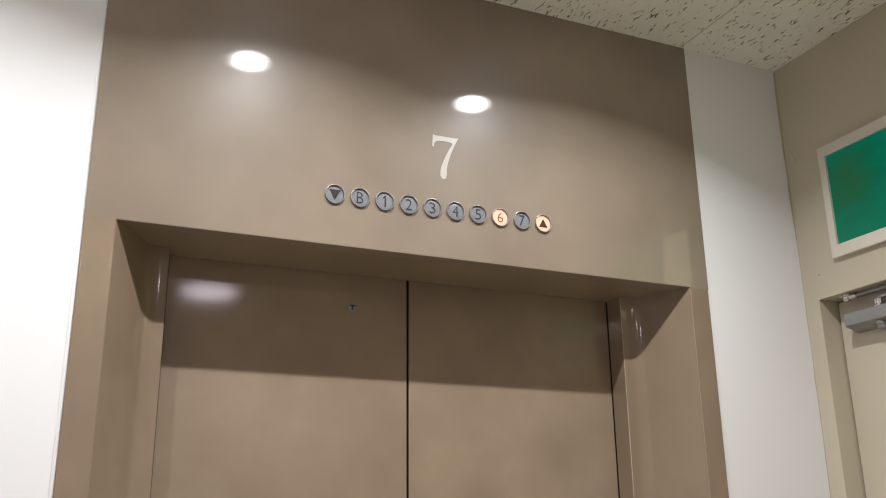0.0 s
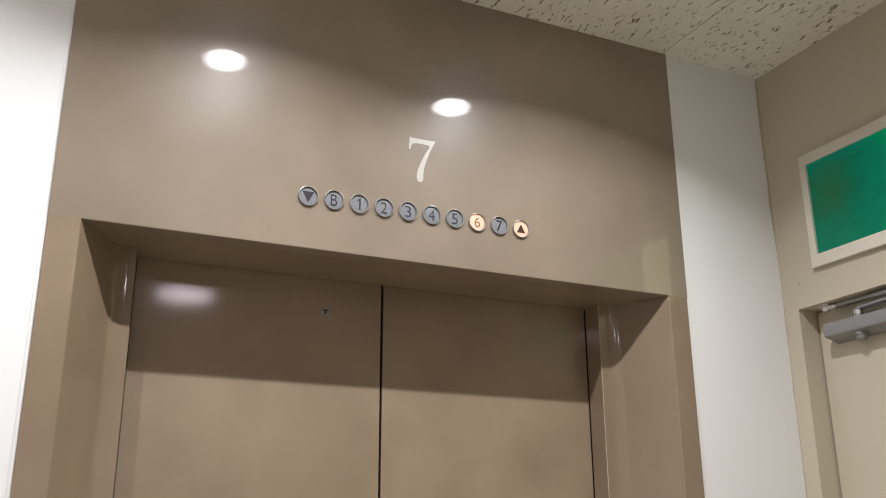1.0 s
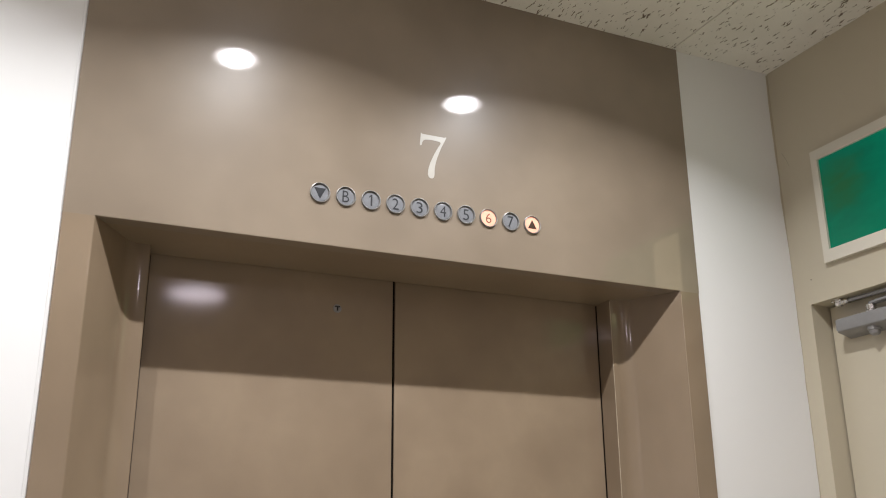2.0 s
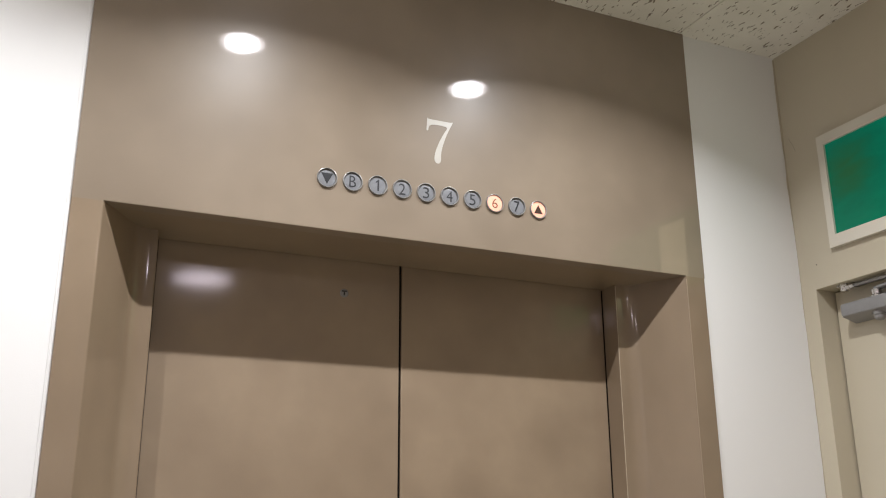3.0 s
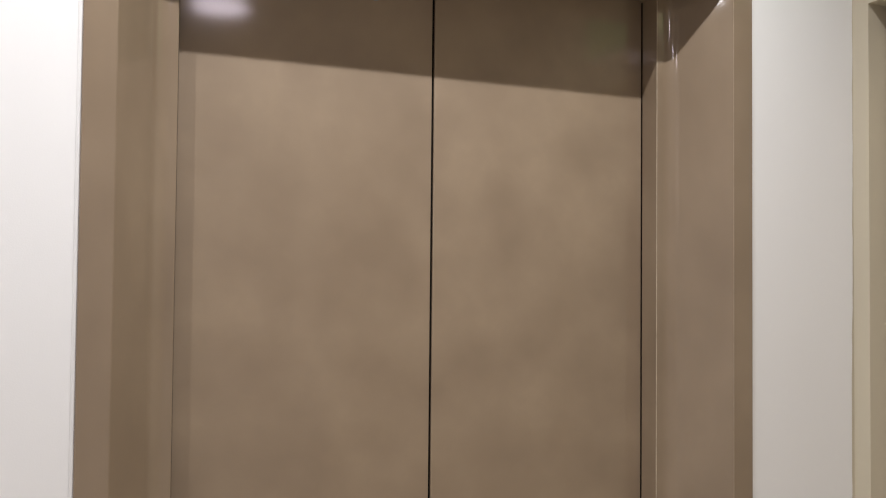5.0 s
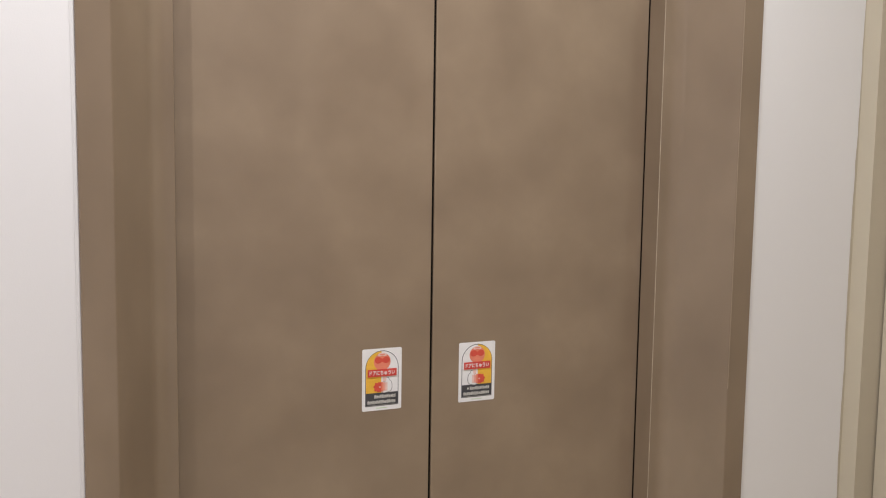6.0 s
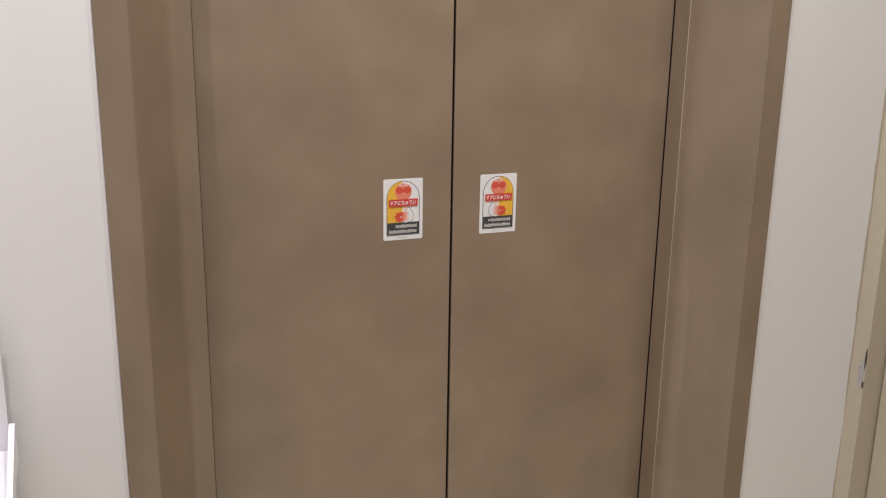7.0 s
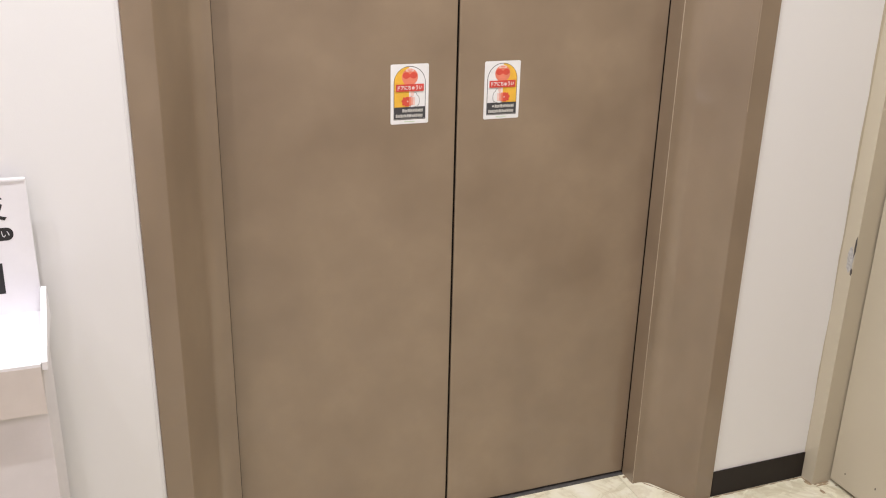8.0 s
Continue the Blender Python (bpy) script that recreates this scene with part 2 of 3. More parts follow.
def prism(points, axis, lo, hi, bm=None):
    """A closed outline of two coordinates, drawn out along the third axis."""
    bm = bm or bmesh.new()

    def place(p, h):
        return {"x": (h, p[0], p[1]), "y": (p[0], h, p[1]), "z": (p[0], p[1], h)}[axis]

    low = [bm.verts.new(place(p, lo)) for p in points]
    high = [bm.verts.new(place(p, hi)) for p in points]
    bm.faces.new(low)
    bm.faces.new(list(reversed(high)))
    n = len(points)
    for i in range(n):
        bm.faces.new((low[i], low[(i + 1) % n], high[(i + 1) % n], high[i]))
    return bm


def rounded(corners, seg=6):
    """An outline with rounded corners: rows of (x, y, radius)."""
    out = []
    n = len(corners)
    for i, (x, y, r) in enumerate(corners):
        p = Vector((x, y))
        if r <= 0:
            out.append((x, y))
            continue
        a = (Vector(corners[i - 1][:2]) - p).normalized()
        c = (Vector(corners[(i + 1) % n][:2]) - p).normalized()
        half = a.angle(c) / 2
        d = r / math.tan(half)
        centre = p + (a + c).normalized() * (r / math.sin(half))
        s, e = p + a * d - centre, p + c * d - centre
        turn = s.angle_signed(e)
        for k in range(seg + 1):
            t = -turn * k / seg
            out.append((centre.x + s.x * math.cos(t) - s.y * math.sin(t), centre.y + s.x * math.sin(t) + s.y * math.cos(t)))
    return out


def lathe(profile, matrix, seg=32, bm=None):
    """Rows of (radius, height) turned round the local z axis."""
    bm = bm or bmesh.new()
    rings = []
    for r, h in profile:
        if r < 1e-6:
            rings.append([bm.verts.new(matrix @ Vector((0, 0, h)))])
        else:
            rings.append([bm.verts.new(matrix @ Vector((r * math.cos(2 * math.pi * k / seg), r * math.sin(2 * math.pi * k / seg), h))) for k in range(seg)])
    for p, q in zip(rings, rings[1:]):
        for k in range(seg):
            a, b2 = p[k % len(p)], p[(k + 1) % len(p)]
            c, d = q[(k + 1) % len(q)], q[k % len(q)]
            face = list(dict.fromkeys((a, b2, c, d)))
            if len(face) > 2:
                bm.faces.new(face)
    return bm


def curve_through(points, steps=8):
    """A closed smooth outline through the given points."""
    out = []
    n = len(points)
    for i in range(n):
        p0, p1, p2, p3 = (Vector(points[(i + k) % n]) for k in (-1, 0, 1, 2))
        for s in range(steps):
            t = s / steps
            v = 0.5 * (2 * p1 + (p2 - p0) * t + (2 * p0 - 5 * p1 + 4 * p2 - p3) * t * t + (3 * p1 - p0 - 3 * p2 + p3) * t ** 3)
            out.append((v.x, v.y))
    return out


# things on upright faces look towards -y: local x right, local z up, local y into the wall
def plate(points, y, thick, bm=None):
    return prism(points, "y", y - thick, y, bm)


def letters(text, height, centre, y, thick, width=None, bold=0.0):
    """Built-in font, standing in an xz plane and facing -y; height of its ink in metres."""
    cu = bpy.data.curves.new("letters", "FONT")
    cu.body, cu.size, cu.offset = text, 1.0, bold
    cu.extrude = 0.5
    cu.resolution_u = 4
    tmp = bpy.data.objects.new("letters", cu)
    scene.collection.objects.link(tmp)
    bpy.context.view_layer.update()
    me = bpy.data.meshes.new_from_object(tmp.evaluated_get(bpy.context.evaluated_depsgraph_get()))
    bpy.data.objects.remove(tmp)
    bm = bmesh.new()
    bm.from_mesh(me)
    bpy.data.meshes.remove(me)
    xs, ys = [v.co.x for v in bm.verts], [v.co.y for v in bm.verts]
    k = height / max(max(ys) - min(ys), 1e-6)
    kx = k if width is None else width / max(max(xs) - min(xs), 1e-6)
    mx, my = (max(xs) + min(xs)) / 2, (max(ys) + min(ys)) / 2
    for v in bm.verts:
        x, yy, z = v.co
        v.co = (centre[0] + (x - mx) * kx, y - thick / 2 - z * thick, centre[1] + (yy - my) * k)
    return bm


# ---- setting ----
PX = 0.6253         # half width of the taupe surround
OX, OZ = 0.577, 2.1053   # opening at the front
IX, DY = 0.4745, 0.1637   # inner reveal and face of the doors
WALL_Y = 0.005
RIGHT = 0.9009
LEFT, BACK = -2.7, -3.5
DOOR_X = 0.952

wall = tagged(new("wall_north"), "white papered wall beside the elevator", "wall", kind="structure")
part("wall_panel", box((LEFT, WALL_Y, 0), (-PX + 0.004, 0.16, CEIL + 0.02)), WHITE_WALL, wall)
part("wall_panel", box((PX - 0.004, WALL_Y, 0), (RIGHT + 0.2, 0.16, CEIL + 0.02)), WHITE_WALL, wall)
# thin bead of filler along the edge of the surround
part("sealant", box((-PX - 0.0065, WALL_Y - 0.0012, 0), (-PX - 0.0004, WALL_Y + 0.002, CEIL), 0.0006), WHITE_WALL, wall)

# beige side wall with the door opening cut through it
YD0, YD1, ZD = -0.0365, -0.905, 2.100
bm = bmesh.new()
add_box(bm, (RIGHT, YD0, 0), (RIGHT + 0.2, WALL_Y, CEIL + 0.02))
add_box(bm, (RIGHT, YD1, ZD), (RIGHT + 0.2, YD0, CEIL + 0.02))
add_box(bm, (RIGHT, BACK, 0), (RIGHT + 0.2, YD1, CEIL + 0.02))
wall_east = tagged(part("wall_east", bm, BEIGE_WALL), "beige painted wall with a recessed steel door", "wall", kind="structure")

# beige paint lapping unevenly onto the white wall in the corner
rng = random.Random(4)
edge, reach = [], 0.002
for k in range(91):
    reach = min(max(reach + rng.uniform(-0.0016, 0.0016), 0.0006), 0.0070)
    edge.append((RIGHT - reach, 0.071 + (CEIL - 0.075) * k / 90))
bm = bmesh.new()
for (xa, za), (xb, zb) in zip(edge, edge[1:]):
    bm.faces.new([bm.verts.new(q) for q in ((xa, WALL_Y - 0.0003, za), (RIGHT + 0.001, WALL_Y - 0.0003, za), (RIGHT + 0.001, WALL_Y - 0.0003, zb), (xb, WALL_Y - 0.0003, zb))])
bmesh.ops.remove_doubles(bm, verts=bm.verts[:], dist=0.00001)
part("paint_edge", bm, BEIGE_WALL, wall_east)


def bar_flat(line, x):
    """A hair-thin line on a wall that faces -x, through rows of (y, z)."""
    bm = bmesh.new()
    for (y0, z0), (y1, z1) in zip(line, line[1:]):
        prism([(y0 - 0.00028, z0), (y0 + 0.00028, z0), (y1 + 0.00028, z1), (y1 - 0.00028, z1)], "x", x - 0.0003, x + 0.0002, bm)
    return bm


def flake(cy, cz, ry, rz, x, thick, seed, lean=0.0):
    r = random.Random(seed)
    pts = []
    for k in range(16):
        a = 2 * math.pi * k / 16
        q = r.uniform(0.62, 1.0)
        v = math.sin(a) * rz * q
        pts.append((min(cy + math.cos(a) * ry * q + lean * v, 0.0), cz + v))
    return prism(pts, "x", x - thick, x + 0.0005)


part("paint_chip", flake(-0.0245, 0.598, 0.012, 0.036, RIGHT, 0.0006, 3), CHIP_GREY, wall_east, "flaked patch of bare grey primer")
part("paint_chip", flake(-0.0335, 0.630, 0.0034, 0.030, RIGHT, 0.0010, 7), CHIP_DARK, wall_east, "dark chipped edge")
part("paint_chip", flake(-0.0335, 0.570, 0.0036, 0.010, RIGHT, 0.0010, 9), CHIP_DARK, wall_east, "dark chipped edge")
part("nail_hole", lathe([(0.0, 0.0006), (0.0013, 0.0005), (0.0015, 0)], Matrix.Translation((RIGHT, -0.0464, 2.1543)) @ Euler((0, radians(-90), 0)).to_matrix().to_4x4(), 10), CHIP_DARK, wall_east, "small dark hole")

part("hairline_crack", bar_flat([(-0.010, 2.471), (-0.018, 2.455), (-0.022, 2.447), (-0.027, 2.432)], RIGHT), CRACK, wall_east, "thin dark hairline crack")

tagged(part("wall_west", box((LEFT - 0.15, BACK - 0.15, 0), (LEFT, 0.16, CEIL + 0.02)), WHITE_WALL), "plain white papered wall", "wall", kind="structure")
tagged(part("wall_south", box((LEFT, BACK - 0.15, 0), (RIGHT + 0.2, BACK, CEIL + 0.02)), WHITE_WALL), "plain white papered wall", "wall", kind="structure")
# dark shaft behind the elevator doors
tagged(part("elevator_shaft", box((-0.8, 0.215, -0.2), (0.8, 0.26, CEIL + 0.1)), GAP_BLACK), "dark shaft wall behind the doors", "shaft", kind="structure")
# behind the steel door
tagged(part("wall_behind_door", box((RIGHT + 0.2, -1.1, -0.1), (RIGHT + 0.24, 0.16, CEIL)), GAP_BLACK), "dark backing behind the steel door", "wall", kind="structure")


def ceiling_mesh():
    """Square boards with open joints and a cut-out for each downlight."""
    step, joint = 0.606, 0.0011
    x0, x1, y0, y1 = LEFT - 0.02, RIGHT + 0.02, BACK - 0.02, WALL_Y + 0.02
    jx = [0.6155 + step * k for k in range(-6, 1) if x0 < 0.6155 + step * k < x1]
    jy = [-0.59 + step * k for k in range(-5, 2) if y0 < -0.59 + step * k < y1]
    xs = sorted({x0, x1, *(j + s for j in jx for s in (-joint, joint)), *(l[0] + s * (l[2] + 0.008) for l in LAMPS for s in (-1, 1))})
    ys = sorted({y0, y1, *(j + s for j in jy for s in (-joint, joint)), *(l[1] + s * (l[2] + 0.008) for l in LAMPS for s in (-1, 1))})
    bm = bmesh.new()

    def kind_of(i, k):
        if not (0 <= i < len(xs) - 1 and 0 <= k < len(ys) - 1):
            return None
        cx, cy = (xs[i] + xs[i + 1]) / 2, (ys[k] + ys[k + 1]) / 2
        if any(max(abs(cx - lx), abs(cy - ly)) < lr + 0.008 for lx, ly, lr, w in LAMPS):
            return "hole"
        if any(abs(cx - j) < joint for j in jx) or any(abs(cy - j) < joint for j in jy):
            return "joint"
        return "board"

    level = {"board": CEIL, "joint": CEIL + 0.006}
    for i in range(len(xs) - 1):
        for k in range(len(ys) - 1):
            me = kind_of(i, k)
            if me == "hole":
                continue
            z = level[me]
            a, b, c, d = xs[i], xs[i + 1], ys[k], ys[k + 1]
            bm.faces.new([bm.verts.new(p) for p in ((a, c, z), (a, d, z), (b, d, z), (b, c, z))])
            if me == "board":
                for (di, dk), (p, q) in (((1, 0), ((b, c), (b, d))), ((-1, 0), ((a, d), (a, c))), ((0, 1), ((b, d), (a, d))), ((0, -1), ((a, c), (b, c)))):
                    if kind_of(i + di, k + dk) != "board":
                        bm.faces.new([bm.verts.new(v) for v in ((*p, z), (*q, z), (*q, z + 0.012), (*p, z + 0.012))])
    add_box(bm, (x0 - 0.2, y0 - 0.2, CEIL + 0.14), (x1 + 0.2, y1 + 0.3, CEIL + 0.2))
    me = bpy.data.meshes.new("ceiling")
    bm.to_mesh(me)
    bm.free()
    me.materials.append(CEILING_BOARD)
    return me


tagged(new("ceiling", ceiling_mesh()), "off-white fissured acoustic board ceiling", "ceiling", kind="structure")
tagged(part("baseboard", box((PX + 0.001, WALL_Y - 0.004, 0), (RIGHT - 0.0005, WALL_Y - 0.0002, 0.070), 0.001), BASEBOARD), "dark brown vinyl baseboard", "baseboard", kind="structure")
tagged(part("baseboard", box((LEFT + 0.001, WALL_Y - 0.004, 0), (-PX - 0.001, WALL_Y - 0.0002, 0.070), 0.001), BASEBOARD), "dark brown vinyl baseboard", "baseboard", kind="structure")


# ---- elevator surround ----
surround = thing("elevator_surround", "glossy taupe painted steel elevator surround", "elevator frame", kind="structure")

# header: flat front, slightly eased lower edge
bm = prism(rounded([(0, CEIL, 0), (0, OZ, 0.0016), (0.030, OZ, 0), (0.030, CEIL, 0)], 4), "x", -OX, OX)
for a, b in ((-PX, -OX), (OX, PX)):
    prism([(0, CEIL), (0, OZ - 0.0002), (0.030, OZ - 0.0002), (0.030, CEIL)], "x", a, b, bm)
part("header_panel", bm, PANEL_PAINT, surround, "taupe header panel", smooth=True)
part("soffit_panel", prism([(0.0302, OZ), (DY - 0.006, OZ - 0.0035), (DY - 0.006, OZ + 0.014), (0.0302, OZ + 0.014)], "x", -0.60, 0.60), SHADED_PANEL_PAINT, surround)
part("head_backing", box((-0.62, 0.190, OZ + 0.02), (0.62, 0.205, CEIL)), GAP_BLACK, surround)
for s in (1, -1):
    outline = rounded([(PX, 0.0, 0.0026), (OX, 0.0, 0.0040), (0.5080, 0.111, 0.036), (IX, 0.111, 0.0026), (IX, DY - 0.0035, 0), (PX, DY - 0.0035, 0)], 10)
    outline = [(s * x, y) for x, y in outline]
    if s < 0:
        outline.reverse()
    part("jamb", prism(outline, "z", 0, OZ - 0.0002), SHADED_PANEL_PAINT, surround, "splayed taupe jamb with a folded inner edge", smooth=True)
    # pale strips paint the highlight along the right jamb's folded edges
    for ex, ey, ew, low, mat in ((IX + 0.0005, 0.1108, 0.0006, 0.003, INNER_GLINT), (OX + 0.0006, 0.0002, 0.0007, 0.95, OUTER_GLINT)):
        if s > 0:
            part("edge_glint", prism([(ex - ew, ey - 0.0001), (ex + ew, ey - 0.0001), (ex + ew, ey + 0.0008), (ex - ew, ey + 0.0008)], "z", low, OZ - 0.006), mat, surround, "pale highlight painted along the folded edge")
    # dark strip added for the shade in the gap between jamb and door
    lip = IX - 0.0012 if s > 0 else IX - 0.0068
    part("gap_shade_strip", box((min(s * lip, s * 0.4950), DY - 0.0032, 0.004), (max(s * lip, s * 0.4950), DY - 0.0003, OZ - 0.005)), GAP_BLACK if s > 0 else GAP_SHADE_BROWN, surround, "dark strip for the shade in the gap beside the door")

# large storey number, serif form
SEVEN = [(0.035, 1.0), (0.10, 0.985), (0.5, 0.985), (0.90, 0.985), (1.0, 1.0), (0.985, 0.955), (0.785, 0.70), (0.625, 0.43), (0.555, 0.24), (0.545, 0.10), (0.515, 0.028), (0.43, 0.0), (0.335, 0.025), (0.30, 0.10), (0.335, 0.25), (0.47, 0.47), (0.66, 0.70), (0.79, 0.845), (0.62, 0.875), (0.35, 0.875), (0.17, 0.855), (0.085, 0.80), (0.055, 0.725), (0.0, 0.73), (0.012, 0.86)]
seven = [(-0.0145 + 0.0545 * u, 2.265 + 0.0905 * v) for u, v in curve_through(SEVEN, 5)]
part("storey_number", plate(seven, 0.0003, 0.0008), NUMBER_WHITE, surround, "ivory serif numeral 7")

# row of round indicator lamps
FACING = Euler((radians(90), 0, 0)).to_matrix().to_4x4()
signs = ["down", "B", "1", "2", "3", "4", "5", "6", "7", "up"]
for k, mark in enumerate(signs):
    cx, cz = -0.2085 + 0.04815 * k, 2.2018
    lit = mark in ("6", "up")
    m = Matrix.Translation((cx, 0, cz)) @ FACING
    ring = part("indicator_lamp", lathe([(0.0187, -0.001), (0.0187, 0.0028), (0.0183, 0.0040), (0.0176, 0.0042), (0.0170, 0.0036), (0.0164, 0.0)], m, 36),
                BEZEL, surround, "lit orange floor indicator" if lit else "unlit grey floor indicator", smooth=True)
    lens = lathe([(0.0161, 0.0), (0.0159, 0.0005), (0.0140, 0.0009), (0.009, 0.0011), (0.0, 0.0012)], m, 36)
    part("lens", lens, LIT_LENS if lit else LENS, ring, smooth=True)
    ink = (LIT_ARROW if mark == "up" else LIT_GLYPH) if lit else GLYPH
    if mark in ("down", "up"):
        s = 1 if mark == "up" else -1
        k3 = 1.12 if s > 0 else 1.25
        tri = [(cx - k3 * 0.0086, cz - s * k3 * 0.0072), (cx + k3 * 0.0086, cz - s * k3 * 0.0072), (cx, cz + s * k3 * 0.0092)]
        if s < 0:
            tri.reverse()
        part("arrow", plate(tri, -0.0010, 0.0006), ink, ring)
    else:
        h = 0.0196 if lit else 0.0218
        if mark == "1":
            one = [(-0.0014, -0.5), (0.0018, -0.5), (0.0018, 0.5), (-0.0004, 0.5), (-0.0046, 0.28), (-0.0040, 0.20), (-0.0010, 0.33)]
            glyph = plate([(cx + 0.0008 + u, cz + v * h) for u, v in one], -0.0010, 0.0006)
        else:
            glyph = letters(mark, h, (cx, cz), -0.0010, 0.0006, width=None if lit else 0.0125, bold=-0.008 if lit else -0.004)
        part("numeral", glyph, ink, ring)


# ---- elevator doors ----
def elevator_door(side):
    ob = thing("elevator_door", "closed taupe steel elevator door leaf", "elevator door", "elevator door leaves", at=(side * 0.25, DY, 0))
    a, b = (0.0024, IX + 0.05) if side > 0 else (-IX - 0.05, -0.0024)
    part("leaf", box((a, DY, 0.006), (b, DY + 0.03, OZ + 0.06), 0.0012, 2), DOOR_PAINT, ob, smooth=True)
    return ob


left_leaf = elevator_door(-1)
part("gasket", box((-0.0022, DY + 0.0035, 0.008), (0.0022, DY + 0.022, OZ + 0.05)), GAP_BLACK, left_leaf, "black rubber meeting edge")
right_leaf = elevator_door(1)
m = Matrix.Translation((-0.1168, DY, 2.0370)) @ FACING
cap = part("keyhole", lathe([(0.0085, -0.002), (0.0085, 0.0006), (0.0078, 0.0012), (0.0, 0.0012)], m, 28), BEZEL, left_leaf, "grey cap with a T-shaped keyhole", smooth=True)
bm = box((-0.1168 - 0.0052, DY - 0.0016, 2.0395), (-0.1168 + 0.0052, DY - 0.0010, 2.0420))
add_box(bm, (-0.1168 - 0.0015, DY - 0.0016, 2.0325), (-0.1168 + 0.0015, DY - 0.0010, 2.0395))
part("slot", bm, INK, cap)

sill = thing("elevator_sill", "worn aluminium door sill with guide grooves, shadow and grime in its tone", "sill", kind="structure")
part("sill_plate", box((-IX, 0.1545, -0.02), (IX, 0.215, 0.0008), 0.0004), SHADED_ALUMINIUM, sill)
for yy in (0.170, 0.186):
    part("groove", box((-IX, yy, 0.0), (IX, yy + 0.004, 0.0020)), GAP_BLACK, sill)


# ---- door stickers ----
def disc(cx, cz, r, seg=24, sx=1.0):
    return [(cx + sx * r * math.cos(2 * math.pi * k / seg), cz + r * math.sin(2 * math.pi * k / seg)) for k in range(seg)]


def arch(x0, x1, z0, z1, seg=20):
    r = (x1 - x0) / 2
    c = (x0 + x1) / 2
    return [(x0, z0), (x1, z0)] + [(c + r * math.cos(math.pi * k / seg), z1 - r + r * math.sin(math.pi * k / seg)) for k in range(seg + 1)]


def half_arch(c, x1, z0, z1, seg=12):
    """The half of an arch from its middle c out to x1."""
    r = x1 - c
    return [(c, z0), (x1, z0)] + [(c + r * math.cos(math.pi / 2 * k / seg), z1 - abs(r) + abs(r) * math.sin(math.pi / 2 * k / seg)) for k in range(seg + 1)]


def sticker(cx, z0, orange):
    """Caution sticker, 78 by 117 mm; orange: -1 or 1, the side of its arch that is orange."""
    W, Hh = 0.078, 0.117
    mm = 0.001
    ob = thing("door_sticker", "white and orange caution sticker on the door", "sticker", "caution stickers on the doors", at=(cx, DY, z0))
    y = DY - 0.0002
    o = orange
    back = rounded([(cx - W / 2, z0, 0.003), (cx + W / 2, z0, 0.003), (cx + W / 2, z0 + Hh, 0.003), (cx - W / 2, z0 + Hh, 0.003)], 4)

    def layer(name, pts, level, mat, label="", parent=ob):
        return part(name, plate(pts, y - level * 0.00018, 0.0003), mat, parent, label)

    def spot(u, v):
        return (cx + o * u * mm, z0 + v * mm)

    def block(u0, u1, v0, v1):
        return [spot(u0, v0), spot(u1, v0), spot(u1, v1), spot(u0, v1)]

    layer("backing", back, 0, STICKER_WHITE)
    layer("arch_outline", arch(cx - 32.8 * mm, cx + 32.8 * mm, z0 + 8.5 * mm, z0 + 113 * mm), 1, STICKER_LINE, "dark grey arched outline")
    layer("arch_field", arch(cx - 31.5 * mm, cx + 31.5 * mm, z0 + 9.8 * mm, z0 + 111.7 * mm), 2, STICKER_WHITE)
    layer("orange_field", half_arch(cx + o * 1.5 * mm, cx + o * 31.5 * mm, z0 + 33 * mm, z0 + 111.7 * mm), 3, STICKER_ORANGE, "orange half of the arch")
    layer("round_shape", disc(cx, z0 + 92 * mm, 16.5 * mm, 28), 4, STICKER_SALMON, "salmon disc")
    cap = curve_through([spot(-9, 104), spot(-5, 108), spot(0, 109), spot(6, 108), spot(9, 104), spot(5, 102.5), spot(0, 103.5), spot(-5, 102.5)], 4)
    layer("pink_shape", cap, 5, STICKER_PINK)
    layer("pale_bar", block(-5, 5, 104.6, 106.4), 6, STICKER_SALMON)
    for side in (-1, 1):
        layer("red_shape", disc(cx + side * 7.6 * mm, z0 + 95 * mm, 6.2 * mm, 20, 1.18), 5, STICKER_RED)
    layer("red_shape", block(-5, 5, 91.5, 98), 6, STICKER_RED)
    layer("pale_neck", block(-9, -1.5, 54, 66), 4, STICKER_PINK)
    # pointing shape: rounded outline with a raised thumb, cuff and sleeve on the orange side
    outline = [(-1, 33.8), (-12, 33.6), (-18.6, 37), (-20.2, 45), (-18.8, 53), (-15.0, 57), (-13.2, 61.2), (-9.4, 61.4), (-8.4, 57.0), (-6.5, 53.5), (-1, 53)]
    layer("lobe_outline", curve_through([spot(u, v) for u, v in outline], 4), 5, STICKER_LINE)
    layer("white_lobe", curve_through([spot(-1.2 + (u + 1.2) * 0.955, 45.5 + (v - 45.5) * 0.95) for u, v in outline], 4), 6, STICKER_WHITE)
    gear = [spot(9.0 + (8.2 if k % 4 < 2 else 6.6) * math.cos(2 * math.pi * k / 28), 44.5 + (9.8 if k % 4 < 2 else 7.9) * math.sin(2 * math.pi * k / 28)) for k in range(28)]
    layer("scalloped_shape", gear, 7, STICKER_RED)
    for u0, u1, mat in ((1.5, 7.5, STICKER_RED), (-2.5, 1.5, STICKER_SALMON), (-6.5, -2.5, STICKER_ROSE), (-10.5, -6.5, STICKER_PINK)):
        layer("sleeve_band", block(u0, u1, 35.5 + (1.5 if u0 < -6 else 0), 53.5 - (0.8 if u0 < -6 else 0)), 8, mat)
    layer("button", disc(cx + o * 4.6 * mm, z0 + 44.5 * mm, 1.5 * mm, 14), 9, STICKER_PINK)
    band = layer("red_band", block(-28.5, 28.5, 64.2, 78.2), 9, STICKER_BAND, "red band with white letters")
